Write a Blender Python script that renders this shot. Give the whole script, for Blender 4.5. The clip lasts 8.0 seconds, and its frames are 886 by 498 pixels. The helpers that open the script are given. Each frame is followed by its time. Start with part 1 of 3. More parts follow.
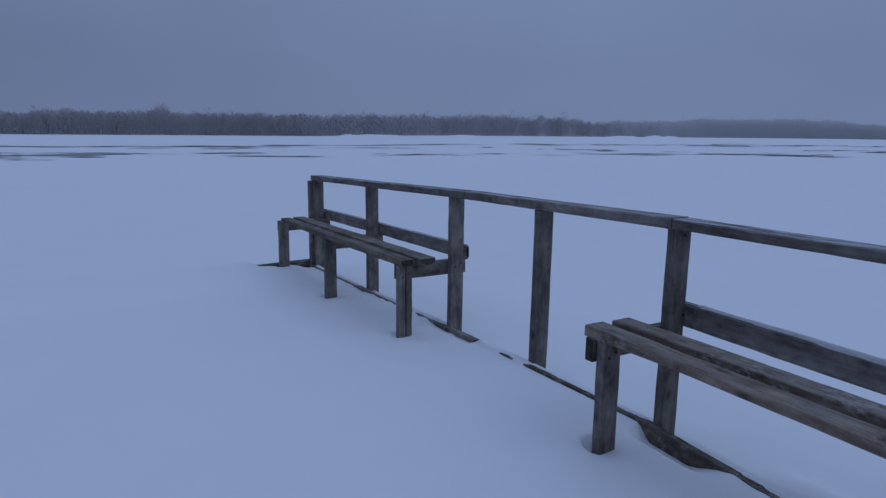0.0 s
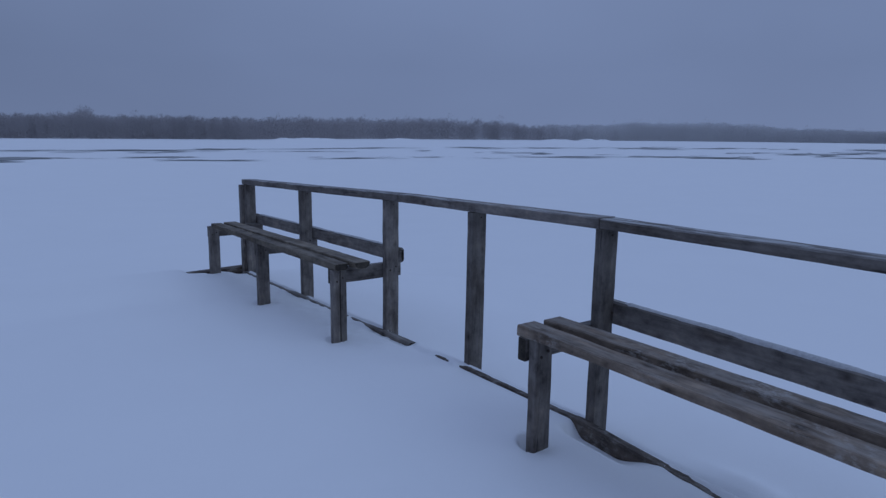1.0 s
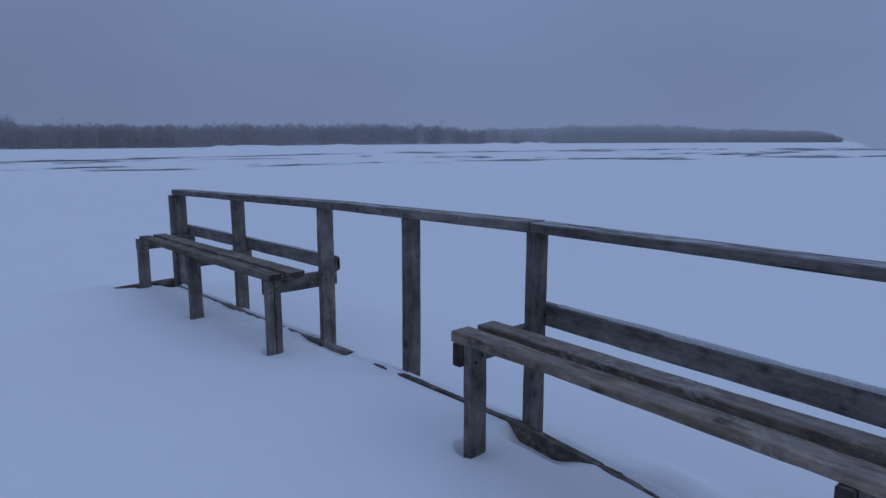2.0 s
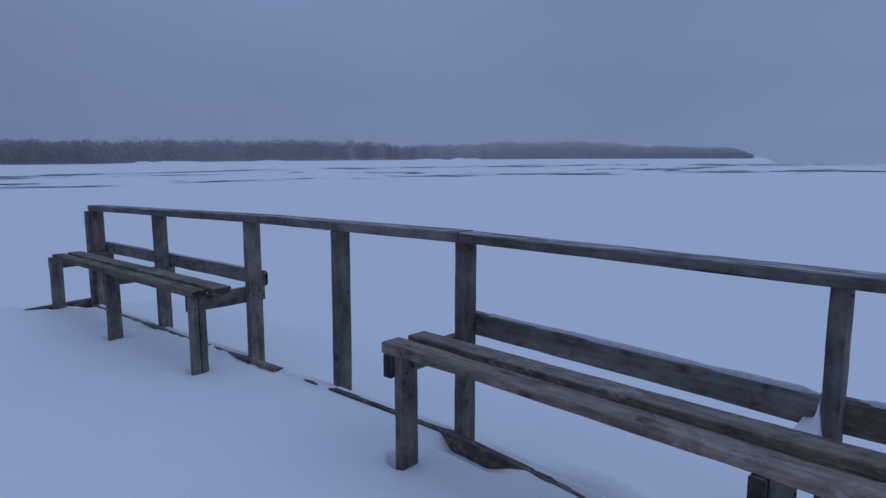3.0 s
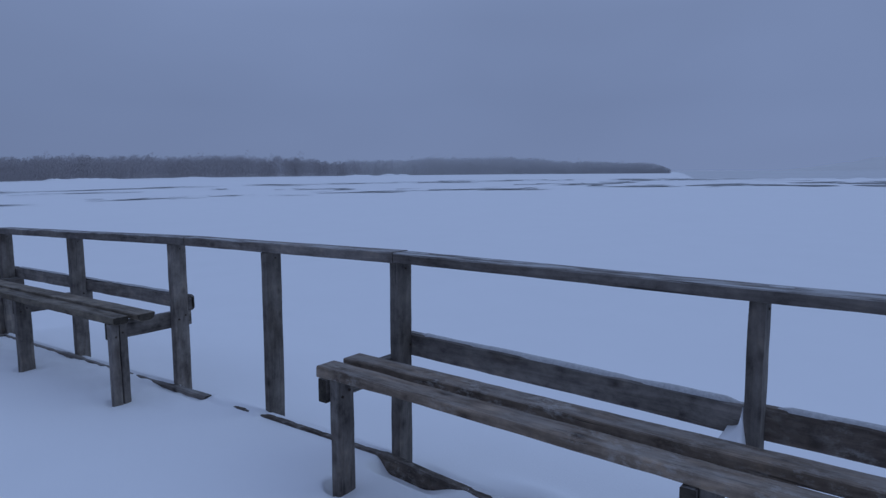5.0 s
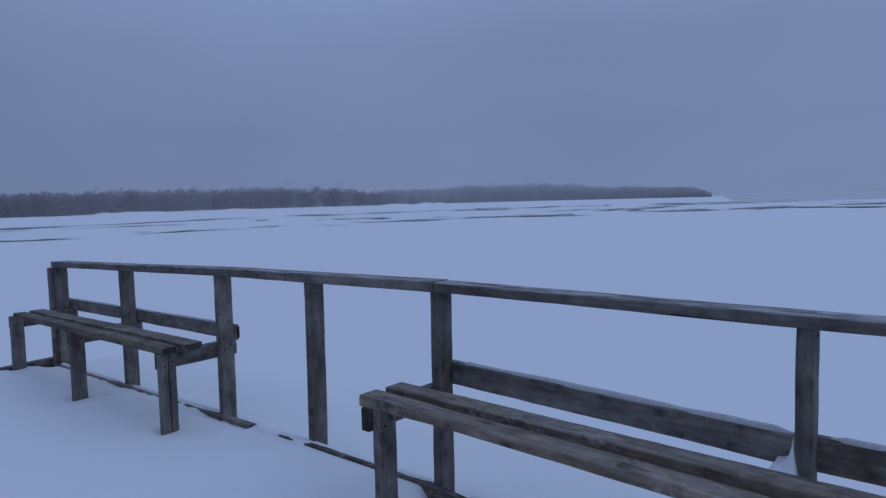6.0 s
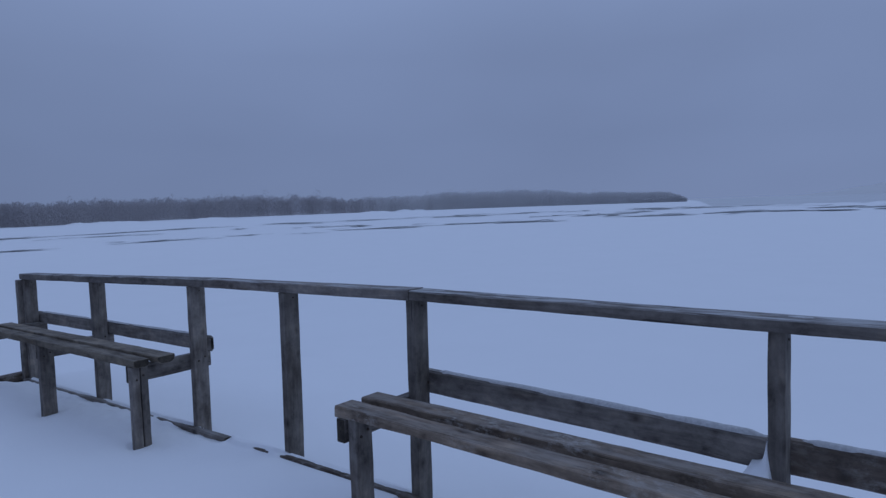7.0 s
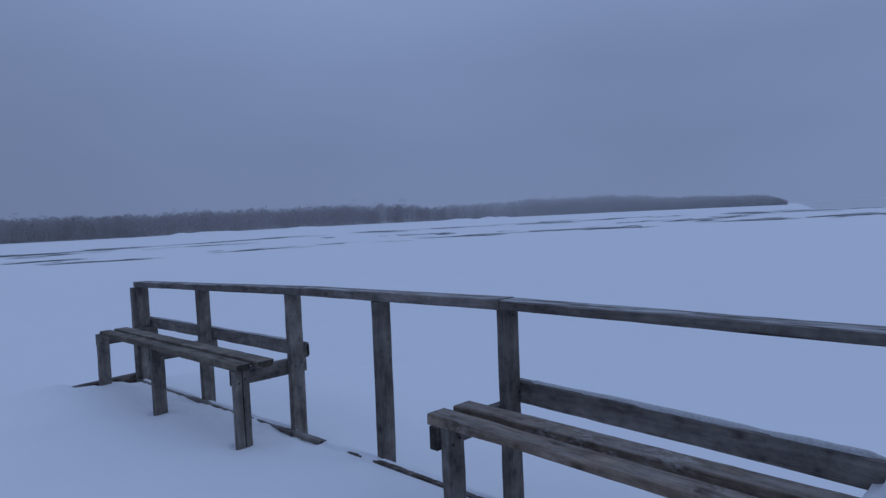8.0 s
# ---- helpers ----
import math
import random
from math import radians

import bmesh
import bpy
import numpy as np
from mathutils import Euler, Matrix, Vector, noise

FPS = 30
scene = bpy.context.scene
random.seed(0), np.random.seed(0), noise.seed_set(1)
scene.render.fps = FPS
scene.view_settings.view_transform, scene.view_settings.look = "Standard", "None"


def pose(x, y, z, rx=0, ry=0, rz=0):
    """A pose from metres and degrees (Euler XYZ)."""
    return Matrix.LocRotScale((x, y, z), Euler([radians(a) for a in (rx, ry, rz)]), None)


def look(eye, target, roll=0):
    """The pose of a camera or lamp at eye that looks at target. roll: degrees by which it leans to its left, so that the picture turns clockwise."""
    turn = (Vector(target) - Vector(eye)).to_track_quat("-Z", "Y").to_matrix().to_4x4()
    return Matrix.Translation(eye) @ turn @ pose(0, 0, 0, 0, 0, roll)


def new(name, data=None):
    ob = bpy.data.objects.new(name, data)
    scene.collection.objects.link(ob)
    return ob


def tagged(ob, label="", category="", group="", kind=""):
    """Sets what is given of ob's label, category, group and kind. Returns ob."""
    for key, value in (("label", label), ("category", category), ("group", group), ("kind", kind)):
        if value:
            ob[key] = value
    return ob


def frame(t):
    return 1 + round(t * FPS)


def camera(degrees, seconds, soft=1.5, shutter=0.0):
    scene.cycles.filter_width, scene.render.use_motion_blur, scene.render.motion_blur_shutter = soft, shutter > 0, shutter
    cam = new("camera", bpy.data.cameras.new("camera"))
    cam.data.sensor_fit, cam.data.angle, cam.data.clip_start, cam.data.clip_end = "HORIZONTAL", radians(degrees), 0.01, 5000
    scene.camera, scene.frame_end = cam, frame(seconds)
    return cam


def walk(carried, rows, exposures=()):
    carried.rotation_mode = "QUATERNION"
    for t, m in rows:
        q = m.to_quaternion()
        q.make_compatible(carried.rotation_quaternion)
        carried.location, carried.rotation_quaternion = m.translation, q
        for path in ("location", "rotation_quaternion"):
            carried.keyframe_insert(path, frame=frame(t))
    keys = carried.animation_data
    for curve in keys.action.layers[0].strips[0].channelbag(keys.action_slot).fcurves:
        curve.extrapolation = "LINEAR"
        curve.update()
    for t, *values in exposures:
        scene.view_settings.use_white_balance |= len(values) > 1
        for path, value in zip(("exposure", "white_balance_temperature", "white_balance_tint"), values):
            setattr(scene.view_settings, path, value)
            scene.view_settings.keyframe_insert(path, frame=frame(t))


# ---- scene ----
cam = camera(68.2, 8.0, 1.4)
PATH = [
    (0, (-0.009, 0.088, 1.303), (1.017, 1.768, 0.95), 0.6),
    (0.5, (0.012, 0.09, 1.302), (1.116, 1.72, 0.95), 0.5),
    (1, (0.025, 0.081, 1.297), (1.205, 1.66, 0.956), 0.6),
    (1.5, (0.044, 0.07, 1.298), (1.293, 1.597, 0.97), 0.5),
    (1.7, (0.069, 0.064, 1.306), (1.342, 1.572, 0.977), 0.2),
    (2.8, (0.084, 0.044, 1.295), (1.516, 1.409, 1.003), -0.4),
    (3, (0.084, 0.039, 1.284), (1.546, 1.375, 1.004), -0.2),
    (3.5, (0.092, 0.04, 1.292), (1.618, 1.302, 1.014), -0.1),
    (4, (0.104, 0.038, 1.283), (1.679, 1.242, 1.014), 0.4),
    (4.2, (0.111, 0.039, 1.279), (1.701, 1.223, 1.013), 0.5),
    (5.3, (0.067, 0.057, 1.312), (1.661, 1.246, 1.101), -0.9),
    (5.5, (0.064, 0.056, 1.313), (1.618, 1.301, 1.133), -1.3),
    (5.8, (0.061, 0.043, 1.31), (1.588, 1.325, 1.156), -1.5),
    (6, (0.047, 0.043, 1.314), (1.584, 1.314, 1.166), -1.4),
    (6.2, (0.074, 0.03, 1.31), (1.617, 1.294, 1.167), -1.4),
    (6.5, (0.075, 0.025, 1.315), (1.638, 1.265, 1.177), -1.5),
    (6.8, (0.08, 0.026, 1.315), (1.655, 1.251, 1.183), -1.8),
    (7, (0.071, 0.037, 1.317), (1.648, 1.259, 1.188), -1.9),
    (7.3, (0.072, 0.038, 1.321), (1.63, 1.285, 1.201), -2.3),
    (7.5, (0.063, 0.043, 1.326), (1.586, 1.335, 1.211), -2.5),
    (7.8, (0.048, 0.049, 1.323), (1.5, 1.421, 1.223), -2.6),
    (8, (0.044, 0.051, 1.329), (1.454, 1.466, 1.232), -2.6),
]
walk(cam, [(t, look(eye, target, roll)) for t, eye, target, roll in PATH],
     [(0.0, -0.14), (1.5, -0.11), (3.0, -0.045), (8.0, -0.045)])


# ---- world and light: an even, blue, overcast winter dusk ----
world = bpy.data.worlds.new("overcast_sky")
scene.world = world
world.use_nodes = True
wn, wl = world.node_tree.nodes, world.node_tree.links
wn.clear()
w_out, w_bg = wn.new("ShaderNodeOutputWorld"), wn.new("ShaderNodeBackground")
w_co, w_sep, w_ramp = wn.new("ShaderNodeTexCoord"), wn.new("ShaderNodeSeparateXYZ"), wn.new("ShaderNodeValToRGB")
w_noise, w_map = wn.new("ShaderNodeTexNoise"), wn.new("ShaderNodeMapping")
wl.new(w_co.outputs["Generated"], w_sep.inputs[0])
wl.new(w_sep.outputs["Z"], w_ramp.inputs[0])
SKY_STOPS = [(0.0, (0.148, 0.199, 0.343)), (0.10, (0.142, 0.193, 0.335)), (0.22, (0.155, 0.210, 0.363)), (0.5, (0.246, 0.334, 0.564)), (1.0, (0.260, 0.354, 0.628))]
ramp = w_ramp.color_ramp
while len(ramp.elements) < len(SKY_STOPS):
    ramp.elements.new(0.5)
for el, (at, col) in zip(ramp.elements, SKY_STOPS):
    el.position, el.color = at, (*col, 1)
w_map.inputs["Scale"].default_value = (1.3, 1.3, 3.0)
w_noise.inputs["Scale"].default_value, w_noise.inputs["Detail"].default_value = 1.2, 3
wl.new(w_co.outputs["Generated"], w_map.inputs[0])
wl.new(w_map.outputs[0], w_noise.inputs["Vector"])
w_gain = wn.new("ShaderNodeMapRange")
w_gain.inputs["To Min"].default_value, w_gain.inputs["To Max"].default_value = 0.93, 1.07
w_gain.inputs["From Min"].default_value, w_gain.inputs["From Max"].default_value = 0.3, 0.7
wl.new(w_noise.outputs["Fac"], w_gain.inputs["Value"])
w_dot, w_side, w_mul = wn.new("ShaderNodeVectorMath"), wn.new("ShaderNodeMapRange"), wn.new("ShaderNodeMath")
w_dot.operation, w_mul.operation, w_side.interpolation_type = "DOT_PRODUCT", "MULTIPLY", "SMOOTHSTEP"
w_dot.inputs[1].default_value = (0.94, 0.34, 0.0)
w_side.inputs["From Min"].default_value, w_side.inputs["From Max"].default_value = 0.25, 1.0
w_side.inputs["To Min"].default_value, w_side.inputs["To Max"].default_value = 0.97, 1.20
wl.new(w_co.outputs["Generated"], w_dot.inputs[0])
wl.new(w_dot.outputs["Value"], w_side.inputs["Value"])
wl.new(w_gain.outputs[0], w_mul.inputs[0])
wl.new(w_side.outputs[0], w_mul.inputs[1])
wl.new(w_ramp.outputs[0], w_bg.inputs["Color"])
wl.new(w_mul.outputs[0], w_bg.inputs["Strength"])
wl.new(w_bg.outputs[0], w_out.inputs[0])

sun = new("sun", bpy.data.lights.new("sun", "SUN"))
sun.data.energy, sun.data.angle, sun.data.color = 0.40, radians(45), (0.56, 0.745, 1.0)
sun.matrix_basis = look((0, 0, 30), (-14, 29, 0))


# ---- materials ----
def material(name, rough=0.8, spec=0.3):
    m = bpy.data.materials.new(name)
    m.use_nodes = True
    nt = m.node_tree
    b = nt.nodes["Principled BSDF"]
    b.inputs["Roughness"].default_value = rough
    b.inputs["Specular IOR Level"].default_value = spec
    return m, nt, b


def node(nt, kind, **values):
    n = nt.nodes.new(kind)
    for key, value in values.items():
        n.inputs[key.replace("_", " ")].default_value = value
    return n


def ramp_node(nt, stops):
    n = nt.nodes.new("ShaderNodeValToRGB")
    e = n.color_ramp.elements
    while len(e) < len(stops):
        e.new(0.5)
    for el, (at, col) in zip(e, stops):
        el.position, el.color = at, (*col, 1)
    return n


def mixed(nt, fac, a, b, mode="MIX"):
    n = nt.nodes.new("ShaderNodeMix")
    n.data_type, n.blend_type = "RGBA", mode
    for value, slot in ((fac, 0), (a, 6), (b, 7)):
        if hasattr(value, "links"):
            nt.links.new(value, n.inputs[slot])
        else:
            n.inputs[slot].default_value = value if slot == 0 else (*value, 1)
    return n.outputs[2]


def wood_material(name, dark, mid, light, frost=0.0, rime_toplight=0.0, pale=(0.40, 0.39, 0.37)):
    """Weathered sawn timber; the grain runs along the object's x axis. The last two colour upper faces paler: bleaching
    and rime, with painted top light.
    """
    m, nt, b = material(name, 0.82, 0.25)
    li = nt.links
    co, info = nt.nodes.new("ShaderNodeTexCoord"), nt.nodes.new("ShaderNodeObjectInfo")
    off = nt.nodes.new("ShaderNodeVectorMath")
    off.operation = "MULTIPLY_ADD"
    li.new(info.outputs["Random"], off.inputs[0])
    off.inputs[1].default_value = (37.0, 19.0, 11.0)
    li.new(co.outputs["Object"], off.inputs[2])
    bend = node(nt, "ShaderNodeTexNoise", Scale=3.0, Detail=2.0)
    li.new(off.outputs[0], bend.inputs["Vector"])
    warp = nt.nodes.new("ShaderNodeVectorMath")
    warp.operation = "MULTIPLY_ADD"
    li.new(bend.outputs["Color"], warp.inputs[0])
    warp.inputs[1].default_value = (0.0, 0.035, 0.035)
    li.new(off.outputs[0], warp.inputs[2])
    mp = node(nt, "ShaderNodeMapping", Scale=(2.2, 36.0, 36.0))
    li.new(warp.outputs[0], mp.inputs[0])
    grain = node(nt, "ShaderNodeTexNoise", Scale=1.0, Detail=4.0, Roughness=0.62, Distortion=0.6)
    li.new(mp.outputs[0], grain.inputs["Vector"])
    mp2 = node(nt, "ShaderNodeMapping", Scale=(7.0, 10.0, 10.0))
    li.new(warp.outputs[0], mp2.inputs[0])
    blot = node(nt, "ShaderNodeTexNoise", Scale=1.0, Detail=6.0, Roughness=0.7)
    li.new(mp2.outputs[0], blot.inputs["Vector"])
    knots = node(nt, "ShaderNodeTexVoronoi", Scale=1.0, Randomness=1.0)
    mp3 = node(nt, "ShaderNodeMapping", Scale=(7.0, 9.0, 9.0))
    li.new(warp.outputs[0], mp3.inputs[0])
    li.new(mp3.outputs[0], knots.inputs["Vector"])
    cr = ramp_node(nt, [(0.12, dark), (0.5, mid), (0.92, light)])
    li.new(grain.outputs["Fac"], cr.inputs[0])
    br = ramp_node(nt, [(0.30, (0.36, 0.34, 0.33)), (0.43, (0.76, 0.75, 0.74)), (0.57, (1.06, 1.05, 1.03)), (0.74, (1.55, 1.47, 1.33))])
    li.new(blot.outputs["Fac"], br.inputs[0])
    col = mixed(nt, 1.0, cr.outputs[0], br.outputs[0], "MULTIPLY")
    kr = ramp_node(nt, [(0.19, (0.9, 0.9, 0.9)), (0.27, (0.5, 0.5, 0.5)), (0.42, (0, 0, 0))])
    pick, grow, ragged = nt.nodes.new("ShaderNodeSeparateColor"), nt.nodes.new("ShaderNodeMath"), nt.nodes.new("ShaderNodeMath")
    li.new(knots.outputs["Color"], pick.inputs[0])
    grow.operation = ragged.operation = "MULTIPLY_ADD"
    li.new(pick.outputs[0], grow.inputs[0])
    grow.inputs[1].default_value = 0.17
    li.new(knots.outputs["Distance"], grow.inputs[2])
    li.new(grain.outputs["Fac"], ragged.inputs[0])
    ragged.inputs[1].default_value = 0.22
    li.new(grow.outputs[0], ragged.inputs[2])
    li.new(ragged.outputs[0], kr.inputs[0])
    col = mixed(nt, kr.outputs[0], col, (dark[0] * 0.4, dark[1] * 0.36, dark[2] * 0.34))
    mp5 = node(nt, "ShaderNodeMapping", Scale=(1.6, 60.0, 60.0))
    li.new(warp.outputs[0], mp5.inputs[0])
    check = node(nt, "ShaderNodeTexNoise", Scale=1.0, Detail=2.0, Roughness=0.5)
    li.new(mp5.outputs[0], check.inputs["Vector"])
    ck = ramp_node(nt, [(0.68, (0, 0, 0)), (0.73, (0.7, 0.7, 0.7))])
    li.new(check.outputs["Fac"], ck.inputs[0])
    col = mixed(nt, ck.outputs[0], col, (dark[0] * 0.3, dark[1] * 0.28, dark[2] * 0.27))
    mp7 = node(nt, "ShaderNodeMapping", Scale=(1.7, 7.0, 7.0))
    li.new(off.outputs[0], mp7.inputs[0])
    stain = node(nt, "ShaderNodeTexNoise", Scale=1.0, Detail=5.0, Roughness=0.62)
    li.new(mp7.outputs[0], stain.inputs["Vector"])
    sr = ramp_node(nt, [(0.34, (0.60, 0.55, 0.51)), (0.47, (1.02, 1.01, 1.00)), (0.66, (1.20, 1.19, 1.17))])
    li.new(stain.outputs["Fac"], sr.inputs[0])
    col = mixed(nt, 1.0, col, sr.outputs[0], "MULTIPLY")
    tone = nt.nodes.new("ShaderNodeMapRange")
    tone.inputs["To Min"].default_value, tone.inputs["To Max"].default_value = 0.82, 1.18
    li.new(info.outputs["Random"], tone.inputs["Value"])
    hsv = nt.nodes.new("ShaderNodeHueSaturation")
    li.new(tone.outputs[0], hsv.inputs["Value"])
    li.new(col, hsv.inputs["Color"])
    col = hsv.outputs[0]
    if frost:
        mp4 = node(nt, "ShaderNodeMapping", Scale=(16.0, 30.0, 30.0))
        li.new(off.outputs[0], mp4.inputs[0])
        fr = node(nt, "ShaderNodeTexNoise", Scale=1.0, Detail=8.0, Roughness=0.75)
        li.new(mp4.outputs[0], fr.inputs["Vector"])
        fm = ramp_node(nt, [(0.50, (0, 0, 0)), (0.63, (frost, frost, frost))])
        li.new(fr.outputs["Fac"], fm.inputs[0])
        where = node(nt, "ShaderNodeTexNoise", Scale=2.2, Detail=3.0, Roughness=0.6)
        li.new(off.outputs[0], where.inputs["Vector"])
        wm = ramp_node(nt, [(0.42, (0, 0, 0)), (0.56, (1, 1, 1))])
        li.new(where.outputs["Fac"], wm.inputs[0])
        both = mixed(nt, 1.0, fm.outputs[0], wm.outputs[0], "MULTIPLY")
        col = mixed(nt, both, col, (0.46, 0.44, 0.41))
    # upward faces paler: patchy rime and bleaching, plus sky light put into the colour
    if rime_toplight:
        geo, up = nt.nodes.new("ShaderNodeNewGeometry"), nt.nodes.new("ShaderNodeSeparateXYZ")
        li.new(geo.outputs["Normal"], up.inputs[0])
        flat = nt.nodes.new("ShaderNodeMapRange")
        flat.inputs["From Min"].default_value, flat.inputs["From Max"].default_value, flat.inputs["To Max"].default_value = 0.55, 0.95, rime_toplight
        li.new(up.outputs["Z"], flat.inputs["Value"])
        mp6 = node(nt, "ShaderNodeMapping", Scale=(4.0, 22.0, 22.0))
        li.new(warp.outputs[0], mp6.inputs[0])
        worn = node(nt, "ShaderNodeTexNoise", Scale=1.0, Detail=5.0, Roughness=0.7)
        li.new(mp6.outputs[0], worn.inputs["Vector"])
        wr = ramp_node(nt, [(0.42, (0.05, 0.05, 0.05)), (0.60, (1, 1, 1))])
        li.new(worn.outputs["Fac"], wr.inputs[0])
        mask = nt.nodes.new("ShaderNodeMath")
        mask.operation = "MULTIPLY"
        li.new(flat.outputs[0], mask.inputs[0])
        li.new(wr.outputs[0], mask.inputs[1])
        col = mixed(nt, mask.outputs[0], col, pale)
    li.new(col, b.inputs["Base Color"])
    bump = node(nt, "ShaderNodeBump", Strength=0.5, Distance=0.004)
    li.new(grain.outputs["Fac"], bump.inputs["Height"])
    li.new(bump.outputs[0], b.inputs["Normal"])
    return m


def snow_material(name):
    m, nt, b = material(name, 0.65, 0.2)
    li = nt.links
    co = nt.nodes.new("ShaderNodeTexCoord")
    n1 = node(nt, "ShaderNodeTexNoise", Scale=0.9, Detail=5.0, Roughness=0.6)
    n2 = node(nt, "ShaderNodeTexNoise", Scale=70.0, Detail=4.0, Roughness=0.7)
    n3 = node(nt, "ShaderNodeTexNoise", Scale=0.03, Detail=4.0, Roughness=0.55)
    mp = node(nt, "ShaderNodeMapping", Rotation=(0, 0, 0.5), Scale=(0.4, 2.4, 1.0))
    li.new(co.outputs["Object"], mp.inputs[0])
    for n in (n1, n2):
        li.new(co.outputs["Object"], n.inputs["Vector"])
    li.new(mp.outputs[0], n3.inputs["Vector"])
    cr = ramp_node(nt, [(0.3, (0.844, 0.850, 0.857)), (0.65, (0.858, 0.864, 0.871))])
    li.new(n1.outputs["Fac"], cr.inputs[0])
    far = ramp_node(nt, [(0.35, (0.992, 0.993, 0.995)), (0.6, (1, 1, 1))])
    li.new(n3.outputs["Fac"], far.inputs[0])
    li.new(mixed(nt, 1.0, cr.outputs[0], far.outputs[0], "MULTIPLY"), b.inputs["Base Color"])
    bump = node(nt, "ShaderNodeBump", Strength=0.25, Distance=0.006)
    li.new(n2.outputs["Fac"], bump.inputs["Height"])
    bump2 = node(nt, "ShaderNodeBump", Strength=0.012, Distance=0.05)
    li.new(n1.outputs["Fac"], bump2.inputs["Height"])
    li.new(bump.outputs[0], bump2.inputs["Normal"])
    li.new(bump2.outputs[0], b.inputs["Normal"])
    return m


def plain_material(name, a, c, scale, rough=0.8, spec=0.3, metal=0.0):
    m, nt, b = material(name, rough, spec)
    b.inputs["Metallic"].default_value = metal
    co = nt.nodes.new("ShaderNodeTexCoord")
    n = node(nt, "ShaderNodeTexNoise", Scale=scale, Detail=5.0, Roughness=0.65)
    nt.links.new(co.outputs["Object"], n.inputs["Vector"])
    cr = ramp_node(nt, [(0.3, a), (0.7, c)])
    nt.links.new(n.outputs["Fac"], cr.inputs[0])
    nt.links.new(cr.outputs[0], b.inputs["Base Color"])
    return m


WOOD = wood_material("weathered_wood", (0.086, 0.075, 0.069), (0.170, 0.152, 0.140), (0.256, 0.232, 0.214), 0.0, 0.6)
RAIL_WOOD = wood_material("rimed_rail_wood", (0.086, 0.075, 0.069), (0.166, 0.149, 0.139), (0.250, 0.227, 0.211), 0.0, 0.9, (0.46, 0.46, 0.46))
SEAT_WOOD = wood_material("worn_seat_wood", (0.096, 0.072, 0.055), (0.196, 0.155, 0.122), (0.308, 0.252, 0.206), 0.65, 0.5, (0.36, 0.33, 0.30))
SMOOTH_SEAT = wood_material("dark_seat_wood", (0.084, 0.068, 0.052), (0.168, 0.142, 0.112), (0.270, 0.234, 0.188), 0.0, 0.35, (0.36, 0.33, 0.29))
DARK_WOOD = wood_material("wet_dark_wood", (0.058, 0.045, 0.038), (0.118, 0.094, 0.079), (0.190, 0.158, 0.135), 0.4, 0.15)
END_GRAIN = wood_material("dark_end_grain", (0.030, 0.024, 0.019), (0.052, 0.044, 0.036), (0.082, 0.070, 0.058))
SNOW = snow_material("snow")
ICE = plain_material("bare_ice", (0.19, 0.195, 0.20), (0.35, 0.36, 0.365), 0.25, 0.5, 0.3)
NAIL = plain_material("rusty_nail", (0.03, 0.022, 0.018), (0.09, 0.06, 0.045), 90.0, 0.7, 0.4, 0.5)
# distance haze is put into these twig colours, palest on the cape
TWIGS = plain_material("hazy_bare_twigs", (0.375, 0.352, 0.362), (0.430, 0.405, 0.415), 0.05, 0.9, 0.1)
HAZIER_TWIGS = plain_material("hazier_twigs", (0.61, 0.60, 0.61), (0.66, 0.65, 0.66), 0.05, 0.9, 0.1)
FROST = plain_material("frosty_crust", (0.40, 0.40, 0.405), (0.60, 0.60, 0.605), 70.0, 0.8, 0.2)
# haze over the rise painted as a pale base colour near the sky's
HAZY_RISE = plain_material("hazy_rise_tone", (0.60, 0.60, 0.60), (0.64, 0.64, 0.64), 0.01, 0.9, 0.1)
# for the added sheet that mirrors the low sky, standing in for haze
HORIZON_BLEND = plain_material("horizon_blend", (0.50, 0.51, 0.51), (0.66, 0.67, 0.67), 0.02, 0.3, 0.5)


# ---- ways to build ----
def mesh_of(name, verts, faces, mat, smooth=False):
    me = bpy.data.meshes.new(name)
    me.from_pydata([tuple(v) for v in verts], [], faces)
    me.materials.append(mat)
    if smooth:
        me.polygons.foreach_set("use_smooth", [True] * len(me.polygons))
    me.update()
    return me


def part(name, me, parent, m, label=""):
    """One mesh object, posed by m in the world, under a thing or a part (or none)."""
    ob = new(name, me)
    if parent is not None:
        ob.parent = parent
        up, at = parent, Matrix.Identity(4)
        while up is not None:
            at = up.matrix_basis @ at
            up = up.parent
        ob.matrix_basis = at.inverted() @ m
    else:
        ob.matrix_basis = m
    if label:
        ob["label"] = label
    return ob


def thing(name, x, y, z, label, category, group="", kind=""):
    ob = new(name)
    ob.empty_display_size = 0.1
    ob.matrix_basis = pose(x, y, z)
    return tagged(ob, label, category, group, kind)


